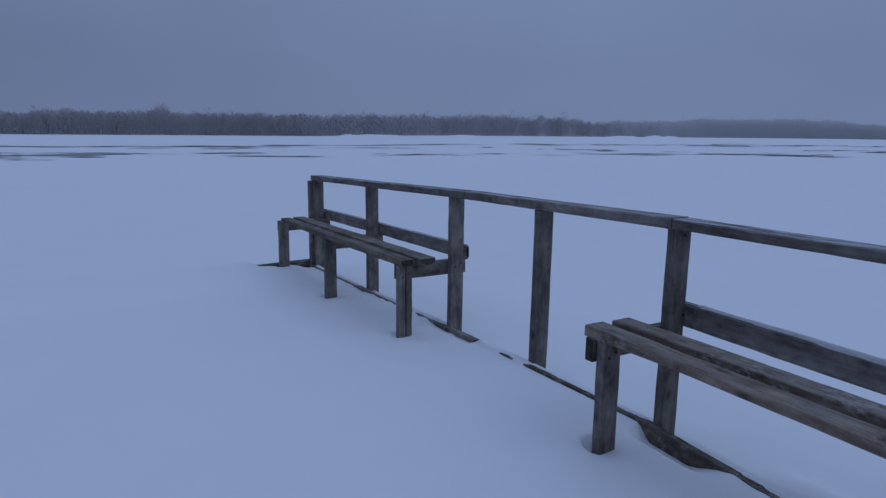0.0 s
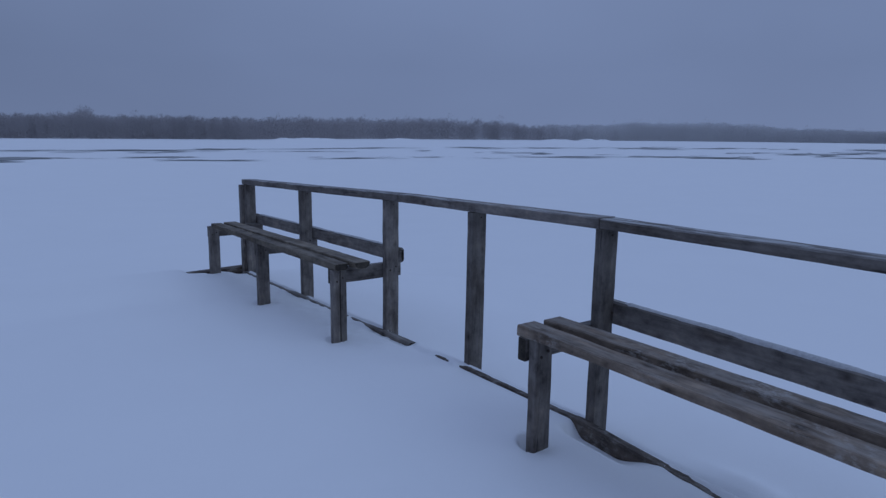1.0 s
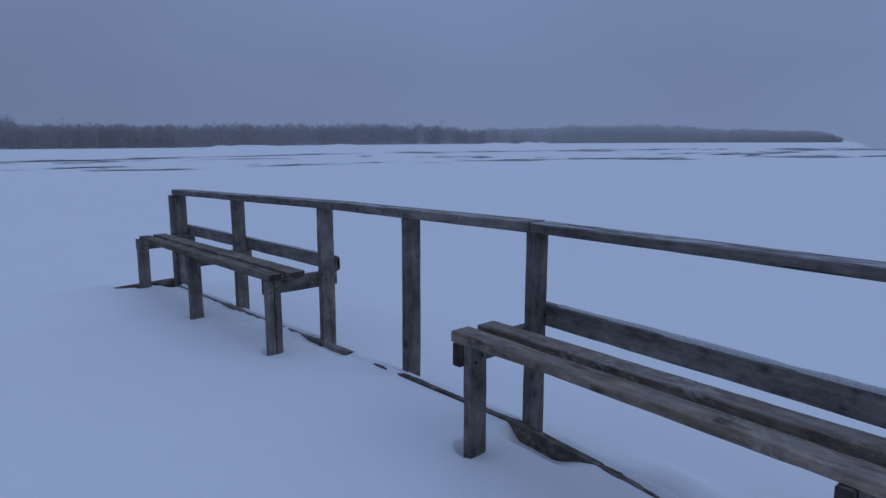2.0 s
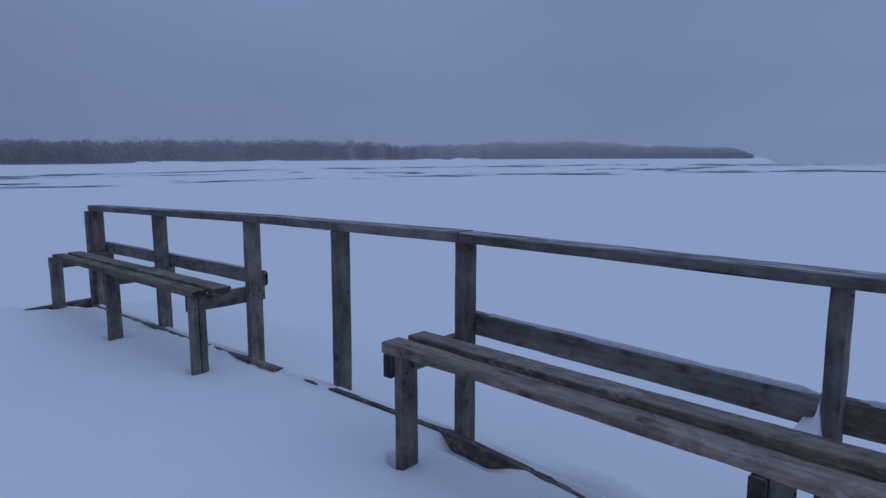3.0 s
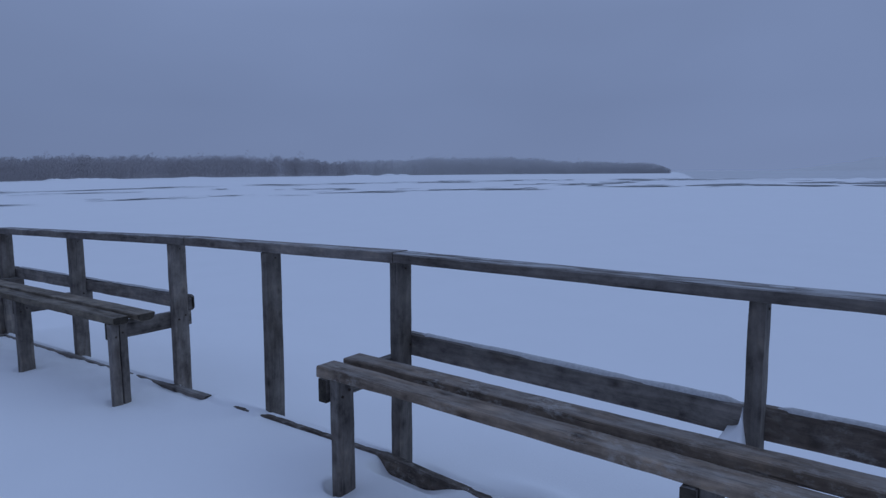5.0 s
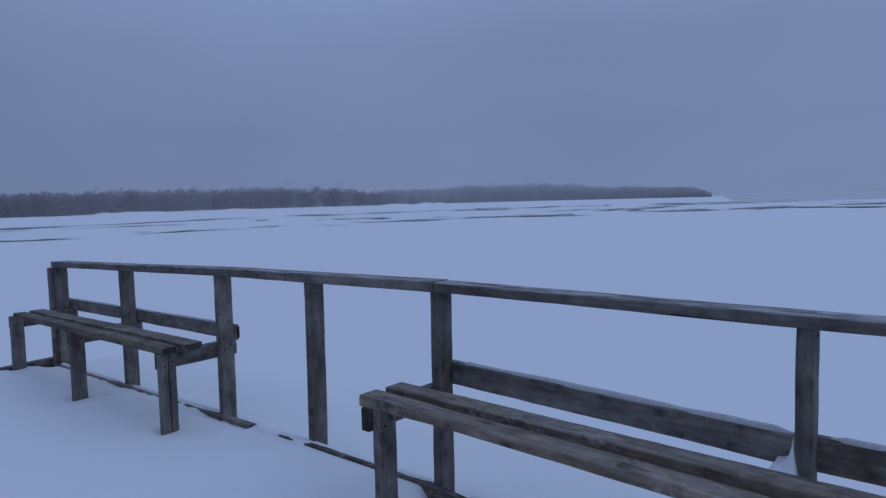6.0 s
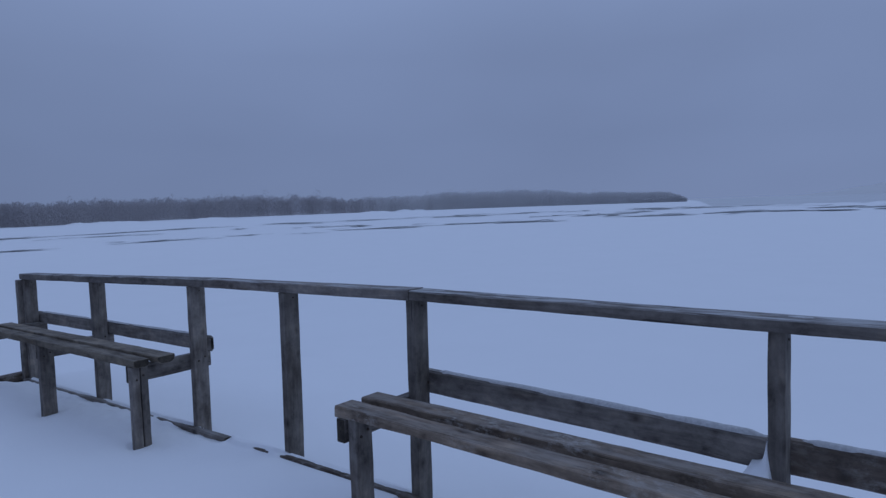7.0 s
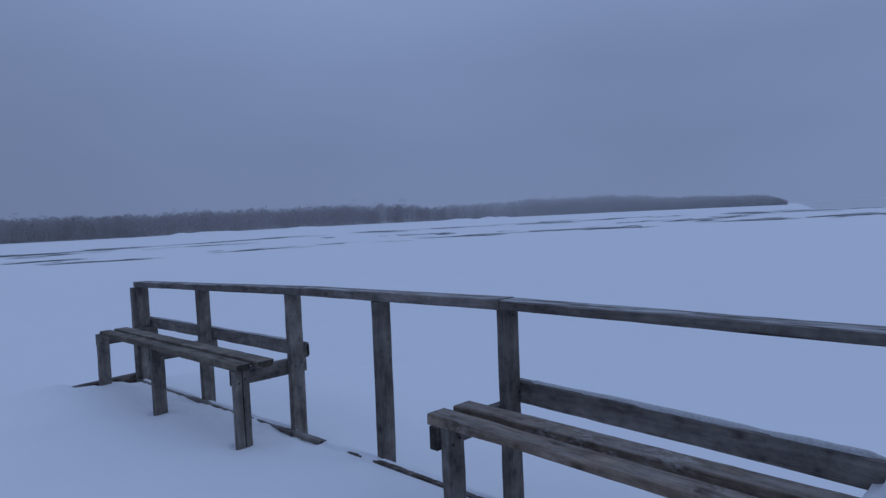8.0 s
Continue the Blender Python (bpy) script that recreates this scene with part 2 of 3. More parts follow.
def plank_mesh(name, length, wide, thick, mat, seed, wear=0.006, step=0.09, end_round=0.0, wane=0.0, belly=0.0, ends=None):
    """A sawn board along x, wide in y and thick in z, with chamfered, knocked-about edges and slightly uneven faces."""
    rnd = random.Random(seed)
    n = max(4, int(length / step))
    xs = [length * (i / n - 0.5) for i in range(n + 1)]
    if end_round:
        xs = [xs[0], xs[0] + 1.4 * end_round] + xs[1:-1] + [xs[-1] - 1.4 * end_round, xs[-1]]
        n += 2
    verts, faces = [], []
    hw, ht = wide / 2, thick / 2
    off = Vector((rnd.uniform(0, 50), rnd.uniform(0, 50), rnd.uniform(0, 50)))
    ring = 12 if belly else 8
    for i, x in enumerate(xs):
        e = min(i, n - i)
        c = wear * (0.7 + 0.8 * abs(noise.noise(off + Vector((x * 6, 0, 0)))))
        shrink = end_round if e == 0 else 0.0
        a, b = hw - shrink, ht - shrink
        dy = 0.0025 * noise.noise(off + Vector((x * 2.0, 7, 0)))
        dz = 0.0025 * noise.noise(off + Vector((x * 1.7, 0, 9)))
        sect = ((-a + c, -b), (a - c, -b), (a, -b + c), (a, b - c), (a - c, b), (-a + c, b), (-a, b - c), (-a, -b + c))
        if belly:
            q, w = min(belly, a * 0.9), min(belly, b * 1.5)
            sect = ((-a + q, -b), (a - q, -b), (a - 0.55 * q, -b + 0.12 * w), (a - 0.16 * q, -b + 0.45 * w), (a, -b + w), (a, b - c), (a - c, b), (-a + c, b), (-a, b - c), (-a, -b + w), (-a + 0.16 * q, -b + 0.45 * w), (-a + 0.55 * q, -b + 0.12 * w))
        for k, (y, z) in enumerate(sect):
            j = 0.0016 * noise.noise(off + Vector((x * 14, k * 5.0, 3)))
            low = wane * noise.noise(off + Vector((x * 1.9, 2, 2))) if z < 0 else 0.0
            verts.append((x, y * (1 + j / hw) + dy, z * (1 + j / ht) + dz + low))
    for i in range(n):
        for k in range(ring):
            k2 = (k + 1) % ring
            faces.append((i * ring + k, i * ring + k2, (i + 1) * ring + k2, (i + 1) * ring + k))
    faces.append(tuple(range(ring - 1, -1, -1)))
    faces.append(tuple(n * ring + k for k in range(ring)))
    me = mesh_of(name, [(v[0], v[1], v[2]) for v in verts], faces, mat)
    me.flip_normals()
    me.materials.append(ends or END_GRAIN)
    me.polygons[len(faces) - 1].material_index = me.polygons[len(faces) - 2].material_index = 1
    return me


def board(name, a, c, wide, thick, mat, parent, seed, side=(0, 0, 1), label="", **kw):
    """A board from a to c (middles of its ends); side points out of its thick direction."""
    a, c = Vector(a), Vector(c)
    x = (c - a).normalized()
    z = Vector(side)
    z = (z - x * z.dot(x)).normalized()
    y = z.cross(x)
    m = Matrix((x, y, z)).transposed().to_4x4()
    m.translation = (a + c) / 2
    return part(name, plank_mesh(name, (c - a).length, wide, thick, mat, seed, **kw), parent, m, label)


def nail(parent, x, y, z, axis="y", r=0.006):
    verts, faces = [], []
    for k in range(8):
        w = math.tau * k / 8
        for d, rr in ((-0.0015, r), (0.004, r)):
            u, v = rr * math.cos(w), rr * math.sin(w)
            verts.append((u, -d, v) if axis == "y" else (-d, u, v))
    for k in range(8):
        k2 = (k + 1) % 8
        faces.append((2 * k, 2 * k2, 2 * k2 + 1, 2 * k + 1))
    faces.append(tuple(2 * k for k in range(8)))
    faces.append(tuple(2 * k + 1 for k in range(8)))
    return part("nail", mesh_of("nail", verts, faces, NAIL), parent, pose(x, y, z))


# ---- ground: snow on the pier, drifted over its edges on to the frozen lake ----
LAKE = -0.7
SHORE = [(-75, 225), (0, 225), (20, 235), (26, 290), (30, 328), (48, 410), (54, 455), (60, 485), (72.9, 485)]


def smooth(a, b, v):
    t = min(1.0, max(0.0, (v - a) / (b - a)))
    return t * t * (3 - 2 * t)


def dip(x, y, cx, cy, rx, ry):
    return math.exp(-((x - cx) / rx) ** 2 - ((y - cy) / ry) ** 2)


def deck_fall(y):
    """The outer half of the pier lies a little lower."""
    return -0.045 * smooth(3.2, 6.4, y)


COVER_Y = [-1.0, 0.9, 1.1, 1.20, 1.33, 1.45, 1.6, 1.8, 1.92, 2.05, 2.85, 2.93, 3.0, 3.1, 3.22, 3.34, 3.42, 3.6, 3.85, 4.3, 4.9, 5.08, 5.3, 6.5]
COVER_X = [-0.06, -0.06, -0.05, -0.034, -0.022, -0.014, -0.004, 0.006, 0.004, -0.026, -0.026, -0.075, -0.050, -0.045, -0.075, -0.065, 0.022, 0.01, -0.026, -0.030, -0.030, 0.004, -0.032, -0.032]


def beam_x(y):
    """The middle of the edge beam: its inner length has been pushed askew."""
    return 2.300 if y >= 2.02 else 2.300 - 0.115 * (2.02 - max(y, 0.3))


def snow_height(x, y):
    out = smooth(2.45, 7.0, x + 0.12 * noise.noise(Vector((x * 0.6, y * 0.8, 2))))
    end = smooth(6.50, 14.0, y) * (0.35 + 0.65 * smooth(-6.0, 1.0, x)) if y > 6.5 else 0.0
    left = smooth(-6.0, -16.0, x) if x < -6 else 0.0
    f = 1 - (1 - out) * (1 - end) * (1 - left)
    f = max(f, smooth(14, 45, math.hypot(x, y)))
    fine = noise.noise(Vector((x * 3, y * 3, 1)))
    h = -0.010 + deck_fall(y) + 0.006 * fine * smooth(2.3, 2.0, x)
    h += 0.018 * noise.noise(Vector((x * 0.8, y * 0.8, 5))) * smooth(2.1, 1.0, x)
    # snow that lies over the outside of the edge beam, with a ragged lip
    bx, ragged = beam_x(y), 1.0 - 0.75 * smooth(3.8, 4.0, y)
    lip = bx + float(np.interp(y, COVER_Y, COVER_X)) + ragged * (0.011 * noise.noise(Vector((y * 9, 2, 7))) + 0.008 * noise.noise(Vector((y * 31, 2, 3))))
    h += ((0.020 + 0.006 * fine) * smooth(lip - 0.006, lip + 0.022, x) - 0.080 * smooth(bx - 0.006, bx + 0.04, x)) * smooth(7.1, 6.5, y)
    edge = bx + 0.145 + 0.025 * noise.noise(Vector((y * 2.2, 4, 4)))
    h -= (0.062 * smooth(2.84, 2.62, y) * smooth(2.04, 2.16, y) + 0.050 * smooth(1.92, 1.80, y) * smooth(1.12, 1.24, y)) * smooth(bx + 0.02, bx + 0.06, x) * smooth(edge, edge - 0.055, x)
    h += 0.045 * dip(x, y, edge + 0.06, 1.25, 0.09, 0.22) + (0.004 + 0.012 * noise.noise(Vector((x * 9, y * 11, 2)))) * smooth(1.56, 1.50, y) * smooth(0.6, 1.0, y) * smooth(bx - 0.13, bx - 0.04, x) * smooth(bx + 0.01, bx - 0.02, x)
    h += (0.009 * noise.noise(Vector((x * 13, y * 13, 4))) + (0.016 - 0.010 * smooth(3.9, 4.2, y)) * noise.noise(Vector((x * 5, y * 4, 6))) * smooth(2.26, 2.12, x)) * smooth(1.75, 2.05, x) * smooth(3.2, 3.6, y) * smooth(2.32, 2.24, x)
    h += 0.062 * smooth(5.4, 6.1, y) * smooth(7.2, 6.5, y) * smooth(2.20, 1.95, x) * smooth(-12.0, -6.0, x)
    h += 0.020 * dip(x, y, 2.10, 6.34, 0.07, 0.05) - 0.075 * smooth(6.28, 6.38, y) * smooth(7.0, 6.55, y) * smooth(1.66, 1.84, x) * smooth(2.36, 2.26, x)
    # wind-scoured hollow along the beam beside the near bench, and wells round the feet of the posts and legs
    h -= 0.068 * smooth(bx - 0.18, bx - 0.10, x) * smooth(bx - 0.01, bx - 0.048, x) * smooth(2.05, 1.95, y) * smooth(1.52, 1.76, y)
    h -= 0.022 * smooth(bx - 0.13, bx - 0.07, x) * smooth(bx - 0.01, bx - 0.048, x) * smooth(4.0, 3.80, y) * smooth(3.36, 3.46, y)
    h -= 0.015 * dip(x, y, 2.24, 5.12, 0.06, 0.10)
    for lx, ly in ((1.94, 1.95), (1.93, 3.76), (1.93, 5.05), (1.93, 6.26)):
        u, v = 0.7 * (y - ly) - 0.7 * (x - lx), 0.7 * (x - lx) + 0.7 * (y - ly)
        r = math.hypot((u - 0.040) / 0.046, (v - 0.030) / 0.080)
        h -= (0.075 if ly < 3 else 0.012) * smooth(1.0, 0.62, r) + (0.024 if ly < 3 else 0.016) * dip(x, y, lx, ly - 0.02, 0.11, 0.09)
    h -= 0.58 * smooth(6.52, 7.5, y) * smooth(-9.0, -4.0, x)
    flat = 0.012 * noise.noise(Vector((x * 0.09, y * 0.09, 8))) * smooth(48, 20, math.hypot(x, y))
    return h * (1 - f) + (LAKE + flat) * f


def spread(core_a, core_b, step, far_a, far_b, grow=1.13):
    vals = list(np.arange(core_a, core_b + step / 2, step))
    v, d = vals[-1], step
    while v < far_b:
        d *= grow
        v += d
        vals.append(v)
    v, d, low = vals[0], step, []
    while v > far_a:
        d *= grow
        v -= d
        low.append(v)
    return low[::-1] + vals


gx = spread(1.80, 2.56, 0.010, -3500, 3500, 1.08)
gy = spread(1.0, 6.7, 0.020, -3500, 3500, 1.09)
verts = [(x, y, snow_height(x, y)) for y in gy for x in gx]
nx = len(gx)
faces = [(j * nx + i, j * nx + i + 1, (j + 1) * nx + i + 1, (j + 1) * nx + i) for j in range(len(gy) - 1) for i in range(nx - 1)]
tagged(new("ground", mesh_of("ground", verts, faces, SNOW, True)), "smooth wind-blown snow over pier and frozen lake", "snow", kind="structure")

# ---- pier edge beams, mostly drifted over ----
def edge_beam(name, a, c, seed, label, wide=0.052, mat=DARK_WOOD):
    ob = board(name, a, c, wide, 0.16, mat, None, seed, wear=0.008)
    return tagged(ob, label, "beam", kind="structure")


edge_beam("edge_beam", (beam_x(0.75) - 0.025, 0.75, -0.087), (beam_x(2.03) - 0.025, 2.03, -0.080), 11, "dark wet timber edge beam half buried in snow")
edge_beam("edge_beam", (2.275, 2.031, -0.080), (2.275, 3.25, -0.080), 14, "dark wet timber edge beam half buried in snow")
edge_beam("edge_beam", (2.275, 3.40, -0.084), (2.275, 6.40, -0.133), 12, "weathered timber edge beam drifted over with snow", mat=WOOD)
edge_beam("end_beam", (1.60, 6.46, -0.103), (2.40, 6.46, -0.088), 13, "dark timber beam closing the end of the pier", 0.10)

# ---- railing ----
railing = thing("railing", 2.33, 2.5, 0.0, "weathered grey timber railing along the pier edge", "railing")
POSTS = [(6.345, -0.14, 0.812, 0.0), (5.085, -0.12, 0.846, 0.004), (3.763, -0.10, 0.874, 0.004), (2.86, -0.09, 0.884, 0.014), (1.956, -0.09, 0.901, 0.008), (0.457, -0.09, 0.893, 0.0), (-1.0, -0.09, 0.88, 0.0)]
for i, (y, z0, z1, lean) in enumerate(POSTS):
    post = board("post", (2.337, y + lean * 1.1, z0 - 0.1), (2.337, y, z1), 0.050, 0.098, WOOD, railing, 30 + i, side=(1, 0, 0), wear=0.004)
    if y > 3:
        nail(post, 2.318, y - 0.0245, 0.405)
        nail(post, 2.362, y - 0.0245, 0.425)
    elif i == 4:
        nail(post, 2.372, y - 0.0245, z1 - 0.39, r=0.005)
    nail(post, 2.345, y - 0.0245, z1 - 0.03, r=0.004)
board("post", (2.30, 6.392, -0.24), (2.30, 6.392, 0.806), 0.046, 0.095, WOOD, railing, 41, side=(1, 0, 0), wear=0.004, label="short doubling board beside the end post")
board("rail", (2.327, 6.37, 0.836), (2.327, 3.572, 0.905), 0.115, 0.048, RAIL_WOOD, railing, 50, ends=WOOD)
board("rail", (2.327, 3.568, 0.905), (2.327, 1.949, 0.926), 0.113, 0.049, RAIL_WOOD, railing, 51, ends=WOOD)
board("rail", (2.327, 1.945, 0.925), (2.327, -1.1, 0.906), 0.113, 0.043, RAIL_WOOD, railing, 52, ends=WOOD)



# ---- benches ----
def bench(label, legs, front, back, rests, seed, split=-1, xf=1.885):
    """Built against the railing: legs (y, foot, top), two seat planks and the backrest boards as pairs of end points."""
    b = thing("bench", 2.0, sum(l[0] for l in legs) / len(legs), 0.0, label, "bench", "benches on the pier")
    for i, (y, z0, z1) in enumerate(legs):
        if i == split:
            leg = board("leg", (xf + 0.032, y, z0), (xf + 0.032, y, z1), 0.050, 0.046, WOOD, b, seed + i, side=(1, 0, 0), wear=0.004, label="leg of two laths nailed side by side")
            board("lath", (xf + 0.0835, y + 0.002, z0), (xf + 0.0835, y + 0.002, z1), 0.050, 0.043, WOOD, leg, seed + 7, side=(1, 0, 0), wear=0.004)
        else:
            leg = board("leg", (xf + 0.056, y, z0), (xf + 0.056, y, z1), 0.050, 0.094, WOOD, b, seed + i, side=(1, 0, 0), wear=0.005)
        nail(leg, xf + 0.035, y - 0.0252, z1 - 0.075)
        nail(leg, xf + 0.075, y - 0.0252, z1 - 0.055)
        board("cross_arm", (xf + (0.022 if split >= 0 else -0.006), y + 0.050, z1 - 0.052), (2.435, y + 0.050, z1 - 0.053), 0.046, 0.098, WOOD, b, seed + 10 + i, wear=0.004)
    for i, (a, c, wide) in enumerate((front, back)):
        board("seat_plank", a, c, wide, 0.046, SEAT_WOOD if split < 0 else SMOOTH_SEAT, b, seed + 20 + i, wear=0.0045, step=0.06, end_round=0.003, wane=0.012 if split < 0 else 0.004, belly=0.0 if split < 0 else 0.018 if i == 0 else 0.034)
    for i, (a, c, tall) in enumerate(rests):
        board("backrest", a, c, 0.045, tall, DARK_WOOD if i else WOOD, b, seed + 30 + i, label="wet, dark-stained board" if i else "", wear=0.008 if split < 0 else 0.017, end_round=0.012 if split >= 0 else 0.005)
    return b


bench("weathered wooden bench of two planks with frost stains", [(1.950, -0.15, 0.466), (0.486, -0.15, 0.425)],
      ((1.936, 2.042, 0.487), (1.936, -1.3, 0.391), 0.104), ((2.064, 2.012, 0.496), (2.064, -1.3, 0.440), 0.102),
      [((2.409, 1.975, 0.508), (2.409, 0.46, 0.462), 0.107), ((2.409, 0.455, 0.466), (2.409, -1.2, 0.44), 0.115)], 60)
bench("weathered wooden bench at the far end of the pier", [(3.765, -0.15, 0.450), (5.05, -0.17, 0.442), (6.26, -0.19, 0.434)],
      ((1.937, 3.707, 0.472), (1.937, 6.16, 0.455), 0.093), ((2.077, 3.685, 0.474), (2.070, 6.18, 0.457), 0.113),
      [((2.413, 3.730, 0.497), (2.411, 6.39, 0.469), 0.100)], 160, 0)


# ---- bare wind-swept ice on the lake ----
def lake_at(bearing, dist):
    return dist * math.sin(radians(bearing)), dist * math.cos(radians(bearing))


def ice_patch(b0, d0, b1, d1, wide, seed):
    """A long ragged streak from one bearing and distance to another."""
    a, c = Vector(lake_at(b0, d0)), Vector(lake_at(b1, d1))
    length, turn = (c - a).length, math.atan2(c.y - a.y, c.x - a.x)
    rnd = random.Random(seed)
    verts, faces = [], []
    bits = [(0.0, 1.0, 0.0, 0.38)] + [(u, u + rnd.uniform(0.12, 0.4), rnd.uniform(-1.0, 1.0), rnd.uniform(0.07, 0.24)) for u in (rnd.uniform(-0.15, 0.85) for _ in range(9))]
    for layer, (u0, u1, side, share) in enumerate(bits):
        n = max(20, int(length * (u1 - u0) * 2))
        base = len(verts)
        for i in range(n + 1):
            u = u0 + (u1 - u0) * i / n
            q = u * length
            taper = (4 * (i / n) * (1 - i / n)) ** 0.7
            w = wide * share * taper * max(0.06, 0.75 + 1.1 * noise.noise(Vector((q * 0.23, seed * 5.3 + side, 1))) + 0.5 * noise.noise(Vector((q * 1.3, seed, 6)))) + 0.01
            mid = wide * 0.8 * (side + 0.45 * noise.noise(Vector((q * 0.16, seed * 2.7 + side, 3))))
            verts.extend(((q - length / 2, mid - w / 2, 0.004 * layer), (q - length / 2, mid + w / 2, 0.004 * layer)))
        for i in range(n):
            p = base + 2 * i
            faces.append((p, p + 2, p + 3, p + 1))
    mid = (a + c) / 2
    ob = part("bare_ice_patch", mesh_of("bare_ice_patch", verts, faces, ICE), None, pose(mid.x, mid.y, LAKE + 0.03 + 0.0013 * seed, 0, 0, math.degrees(turn)))
    return tagged(ob, "dark bare ice swept clear of snow on the lake", "ice", "bare ice on the lake", "structure")


NEAR_ICE = [(-3.5, 56, 10.0, 57, 12), (-9, 56, -1.5, 54.5, 7), (10.3, 58, 17.2, 59, 3.8), (13.1, 52, 20.9, 51, 2.8), (25.6, 56, 33.0, 60, 3.2), (34.4, 61, 36.9, 63, 2.8),
            (39.5, 61, 42.4, 60, 2), (44.0, 67, 55.0, 75, 5), (53.6, 73, 62.2, 82, 11)]
FAR_ICE = [(-9, 84, 7.6, 82, 6), (4.1, 79, 19.5, 87, 8), (11.4, 73, 16.3, 77, 4), (20.9, 78, 28.1, 80, 3.6), (16.5, 86, 21.1, 87, 11), (21.1, 90, 33.5, 107, 6), (34.4, 87, 35.8, 87, 6),
           (40.9, 79, 45.7, 84, 6), (36.7, 111, 50.3, 124, 10), (50.3, 124, 63.1, 160, 18), (63.1, 95, 70.7, 124, 9), (67.7, 153, 81.0, 158, 26), (66.8, 83, 73.7, 90, 8), (73.7, 90, 80.0, 102, 10), (81.0, 112, 92, 108, 26)]
for i, row in enumerate(NEAR_ICE + FAR_ICE):
    ice_patch(*row, i + 1)


# ---- far shore: a belt of bare trees, their colour paled for haze ----
def shore_at(bearing):
    for (b0, d0), (b1, d1) in zip(SHORE, SHORE[1:]):
        if bearing <= b1:
            return d0 + (d1 - d0) * (bearing - b0) / (b1 - b0)
    return SHORE[-1][1]


rnd = random.Random(5)
tv, tf = [], []


def blade(p, q, wide):
    d = Vector((q[0] - p[0], q[1] - p[1], q[2] - p[2]))
    s = Vector((rnd.uniform(-1, 1), rnd.uniform(-1, 1), 0.2)).cross(d)
    s = s.normalized() * wide
    i = len(tv)
    tv.extend(((p[0] - s[0], p[1] - s[1], p[2] - s[2]), (p[0] + s[0], p[1] + s[1], p[2] + s[2]), q))
    tf.append((i, i + 1, i + 2))


def far_tree(x, y, tall, bushy):
    """A bare tree: a thin trunk and a loose rounded crown of many fine twigs that thins out upwards."""
    blade((x, y, LAKE - 0.1), (x + rnd.uniform(-0.4, 0.4), y, LAKE + tall), 0.05)
    wide = tall * 0.34 * bushy
    for _ in range(220):
        f = rnd.random() ** 0.9
        r, w = wide * math.sqrt(rnd.random()) * math.sqrt(max(0.03, 1.0 - f ** 2.4)), rnd.uniform(0, math.tau)
        p = (x + r * math.cos(w), y + r * math.sin(w), LAKE - 0.05 + tall * 0.93 * f)
        out, size, turn = rnd.uniform(-0.3, 1.0), rnd.uniform(0.5, 1.3), w + rnd.uniform(-1.2, 1.2)
        q = (p[0] + size * out * math.cos(turn), p[1] + size * out * math.sin(turn), p[2] + size * rnd.uniform(0.15, 1.0))
        blade(p, q, rnd.uniform(0.025, 0.065))


def woods(name, b0, b1, count, deep, tallness, keep, mat, label):
    tv.clear(), tf.clear()
    for _ in range(count):
        w = rnd.uniform(b0, b1)
        if rnd.random() > keep(w):
            continue
        d = shore_at(w) + rnd.uniform(0, 1) ** 1.4 * deep
        tall = (1 + 0.10 * noise.noise(Vector((w * 0.35, 1, 0))) + 0.10 * noise.noise(Vector((w * 1.3, 4, 0)))) * rnd.uniform(0.72, 1.06) * tallness(w)
        if rnd.random() < 0.012:
            tall *= 1.28
        far_tree(*lake_at(w, d), tall, rnd.uniform(0.7, 1.2))
    return tagged(new(name, mesh_of(name, tv, tf, mat)), label, "trees", kind="stuff")


def belt_height(w):
    return 10.4 * min(1.0, shore_at(w) / 315) * (1 + 0.10 * smooth(30, 35, w) - 0.22 * smooth(41, 44, w)) + 2.2 * math.exp(-((w - 8.4) / 0.55) ** 2) - 1.0 * math.exp(-((w + 1.0) / 1.2) ** 2)


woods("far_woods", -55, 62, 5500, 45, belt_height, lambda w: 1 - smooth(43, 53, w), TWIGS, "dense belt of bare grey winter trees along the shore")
def cape_height(w):
    return (9.8 + 2.8 * smooth(46, 57, w) - 3.4 * smooth(60.5, 65.0, w) - 1.4 * smooth(65, 70, w)) * math.sqrt(max(0.01, 1 - smooth(70.6, 73.2, w)))


# the farther belt fades in with a paler base colour that imitates haze
woods("cape_woods", 43, 72.7, 3400, 40, cape_height, lambda w: smooth(43, 53, w), HAZIER_TWIGS, "bare trees on a low distant cape, coloured paler for haze")


# ---- a low wooded rise with haze in its colour, and a glossy sheet added before it ----
verts, faces, n = [], [], 90
for i in range(n + 1):
    w = 74.5 + 45 * i / n
    top = (26 + 5 * noise.noise(Vector((w * 0.5, 3, 1))) + 2 * noise.noise(Vector((w * 2.1, 3, 1)))) * smooth(79.0, 90.0, w)
    for k in range(7):
        d = 1150 + 60 * k
        verts.append((*lake_at(w, d), LAKE - 0.5 + top * math.sin(math.pi / 2 * min(1, k / 4)) ** 0.7))
for i in range(n):
    for k in range(6):
        p = 7 * i + k
        faces.append((p, p + 7, p + 8, p + 1))
tagged(new("distant_rise", mesh_of("distant_rise", verts, faces, HAZY_RISE, True)), "faint wooded rise coloured close to the sky for haze", "hill", kind="structure")

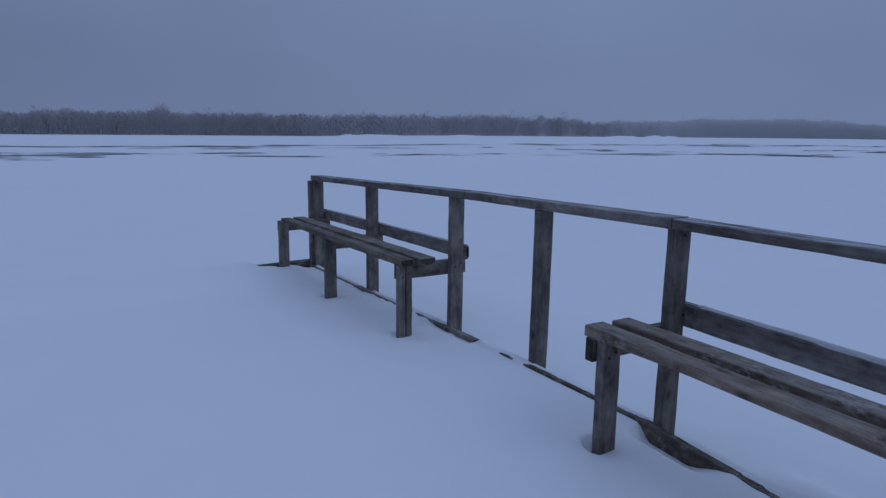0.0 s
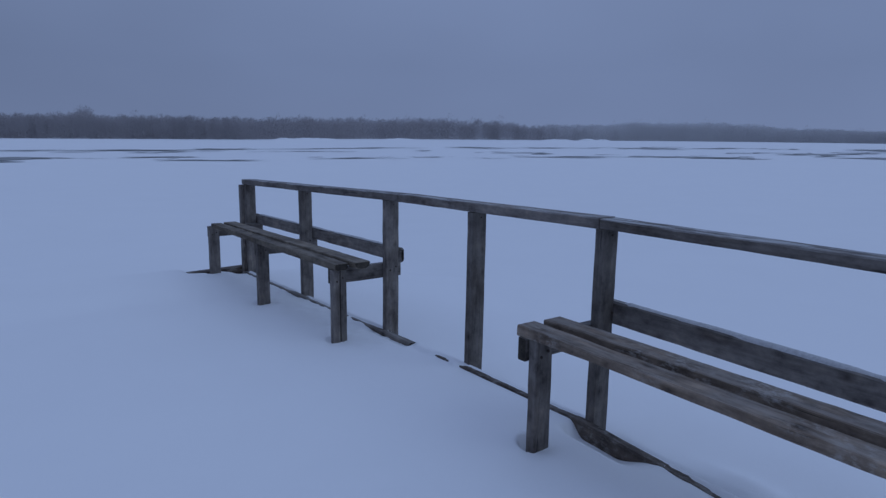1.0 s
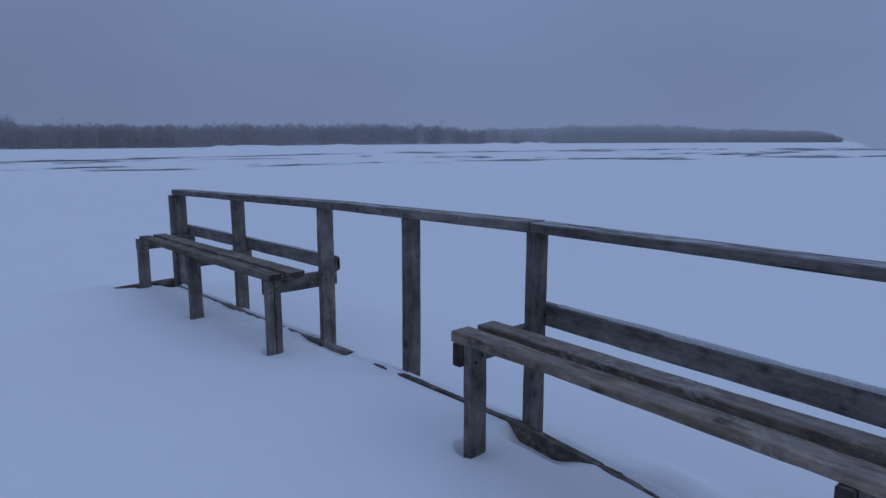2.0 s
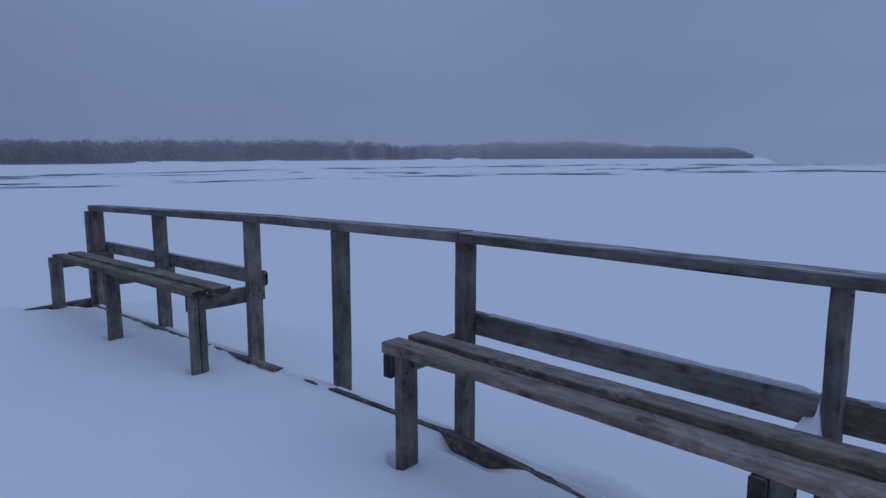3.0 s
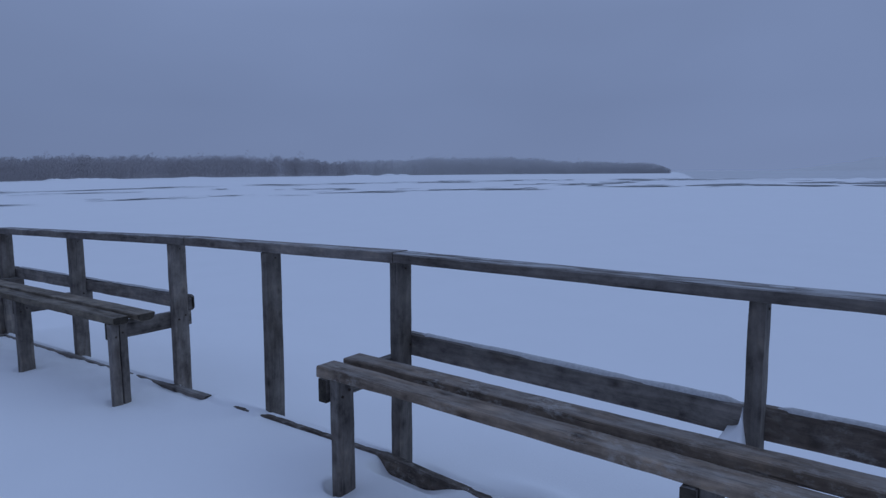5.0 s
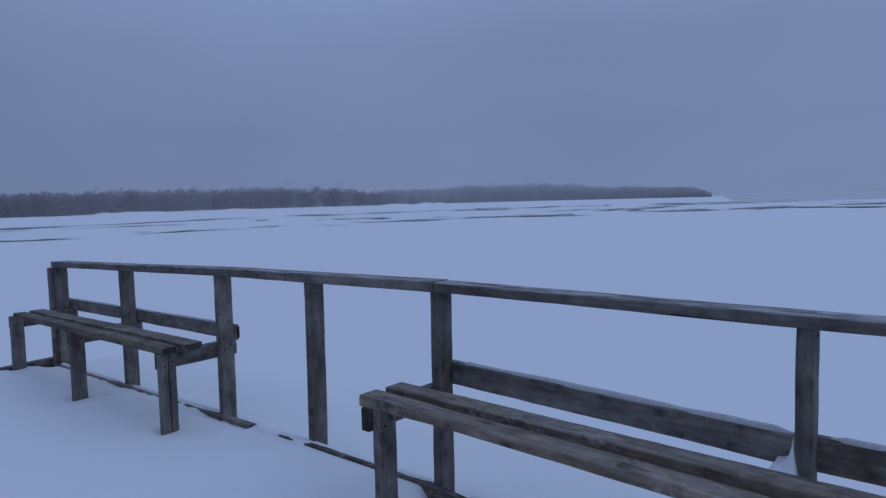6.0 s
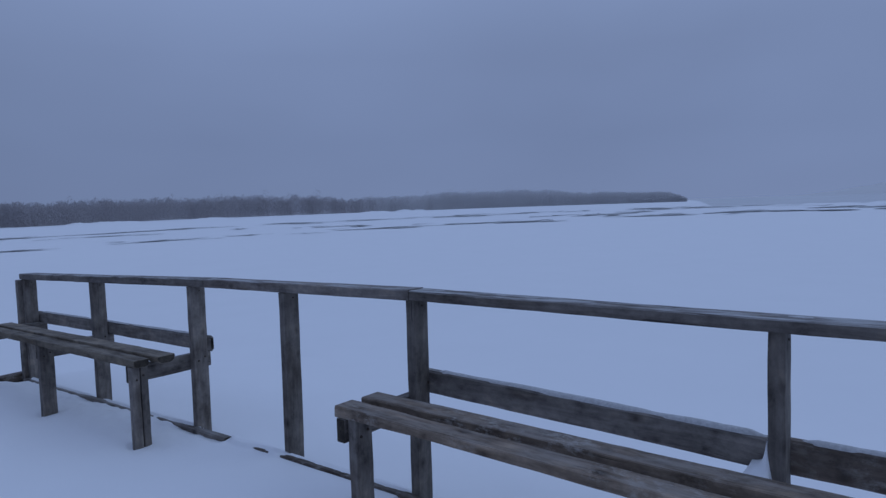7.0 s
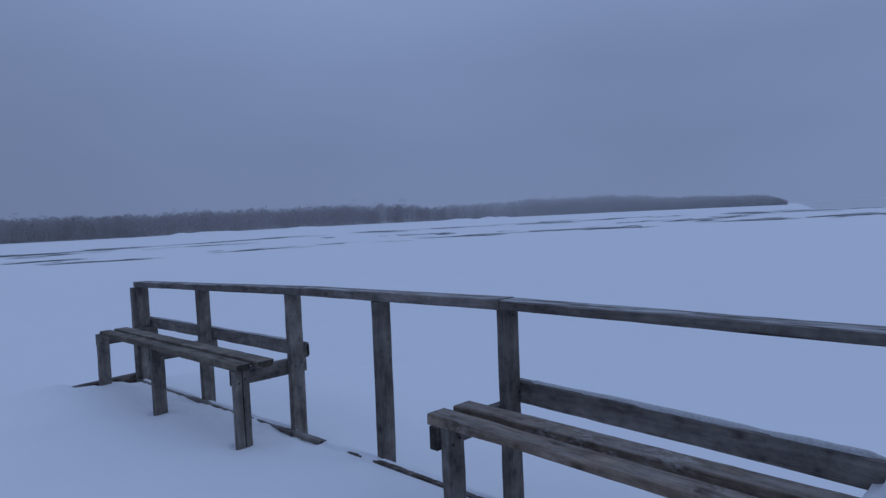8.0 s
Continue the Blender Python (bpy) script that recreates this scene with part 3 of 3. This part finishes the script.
# sheet added over the far lake: its sky reflection hides the horizon like haze
verts, faces, n = [], [], 120
for i in range(n + 1):
    w = 72.0 + 52 * i / n
    near = 172 + 26 * noise.noise(Vector((w * 0.9, 1, 2))) + 10 * noise.noise(Vector((w * 4, 1, 2))) + 850 * smooth(74.6, 72.4, w)
    verts.extend(((*lake_at(w, near), LAKE + 0.02), (*lake_at(w, 3300), LAKE + 0.02)))
for i in range(n):
    faces.append((2 * i, 2 * i + 2, 2 * i + 3, 2 * i + 1))
tagged(new("horizon_blend", mesh_of("horizon_blend", verts, faces, HORIZON_BLEND)), "wide glossy sheet added far out to blend the lake into the sky", "ice", kind="structure")


# ---- heaped snow at the far waterline ----
def snow_mound(bearing, dist, wide, tall, seed):
    n, verts, faces = 20, [], []
    for j in range(9):
        for i in range(n + 1):
            u, v = i / n * 2 - 1, j / 8 * 2 - 1
            r = max(0.0, 1 - u * u - v * v)
            verts.append((u * wide / 2, v * wide / 4, tall * r * (0.6 + 0.8 * abs(noise.noise(Vector((u * 4, v * 3, seed * 3.3))))) - 0.02))
    for j in range(8):
        for i in range(n):
            k = j * (n + 1) + i
            faces.append((k, k + 1, k + n + 2, k + n + 1))
    ob = part("snow_mound", mesh_of("snow_mound", verts, faces, SNOW, True), None, pose(*lake_at(bearing, dist), LAKE, 0, 0, -bearing))
    return tagged(ob, "low heap of snow at the edge of the frozen lake", "snow", "snow heaps on the shore", "structure")


for i, row in enumerate([(25.0, 262, 18.0, 0.8), (26.2, 274, 16.0, 0.72), (23.2, 250, 8.0, 0.84), (49.0, 384.0, 12.0, 1.4), (50.2, 388.0, 10.0, 1.1), (46.5, 378.0, 20.0, 0.9), (33.0, 325.0, 18.0, 0.7)]):
    snow_mound(*row, i)


# ---- thin snow left on the timber ----
def snow_strip(a, c, wide, tall, seed, label, full=1.0):
    a, c = Vector(a), Vector(c)
    x = (c - a).normalized()
    z = Vector((0, 0, 1))
    y = z.cross(x).normalized()
    length, verts, faces = (c - a).length, [], []
    n = int(length / 0.02)
    for i in range(n + 1):
        u = i / n * length
        g = full + noise.noise(Vector((u * 2.3, seed * 4.1, 1))) * 0.7 + 0.45 * noise.noise(Vector((u * 9.0, seed, 5)))
        g = min(1.0, max(0.0, g)) * min(1, i / 3, (n - i) / 3)
        side = 0.12 * noise.noise(Vector((u * 5, seed, 8))) * wide
        for k in range(6):
            w = math.pi * k / 5
            verts.append((u - length / 2, side - math.cos(w) * wide / 2 * (0.25 + 0.75 * g), (math.sin(w) * tall - 0.001) * g - 0.002 * (1 - g)))
    for i in range(n):
        for k in range(5):
            p = 6 * i + k
            faces.append((p, p + 1, p + 7, p + 6))
    m = Matrix((x, y, x.cross(y))).transposed().to_4x4()
    m.translation = (a + c) / 2
    ob = part("snow_crust", mesh_of("snow_crust", verts, faces, FROST, True), None, m)
    return tagged(ob, label, "snow", kind="stuff")


snow_strip((2.411, 1.92, 0.555), (2.411, 0.50, 0.516), 0.042, 0.015, 1, "thin frosty crust of snow along the top of the backrest", 1.1)
snow_strip((2.411, 0.42, 0.521), (2.411, -1.1, 0.496), 0.040, 0.013, 2, "thin frosty crust of snow along the top of the backrest", 1.2)
snow_strip((2.411, 3.80, 0.545), (2.411, 6.30, 0.517), 0.034, 0.009, 3, "thin frosty crust of snow along the top of the backrest", 0.9)
snow_strip((2.345, 1.90, 0.946), (2.345, -1.0, 0.928), 0.050, 0.004, 4, "thin rime along the top of the rail", 0.35)



def snow_clump():
    """A small drift on the bench's arm, blown up against the post."""
    verts, faces, n = [], [], 22
    for j in range(n + 1):
        for i in range(n + 1):
            u, v = i / n, j / n
            x = 2.18 + 0.23 * u
            y = 0.462 + 0.0955 * v
            away = abs(y - 0.487)
            z = 0.431 - 0.03 * (1 - smooth(0.0, 0.2, v)) - 0.02 * smooth(0.92, 1.0, v) + (0.085 * math.exp(-away / 0.011) * smooth(2.272, 2.305, x) + 0.030 * math.exp(-away / 0.03) * smooth(2.235, 2.295, x) + 0.003 * noise.noise(Vector((u * 5, v * 5, 2)))) * smooth(1.0, 0.9, v) * smooth(0.0, 0.2, v)
            verts.append((x, y, z))
    for j in range(n):
        for i in range(n):
            k = j * (n + 1) + i
            faces.append((k, k + 1, k + n + 2, k + n + 1))
    ob = new("snow_clump", mesh_of("snow_clump", verts, faces, SNOW, True))
    return tagged(ob, "small drift of snow blown against a railing post", "snow")


snow_clump()
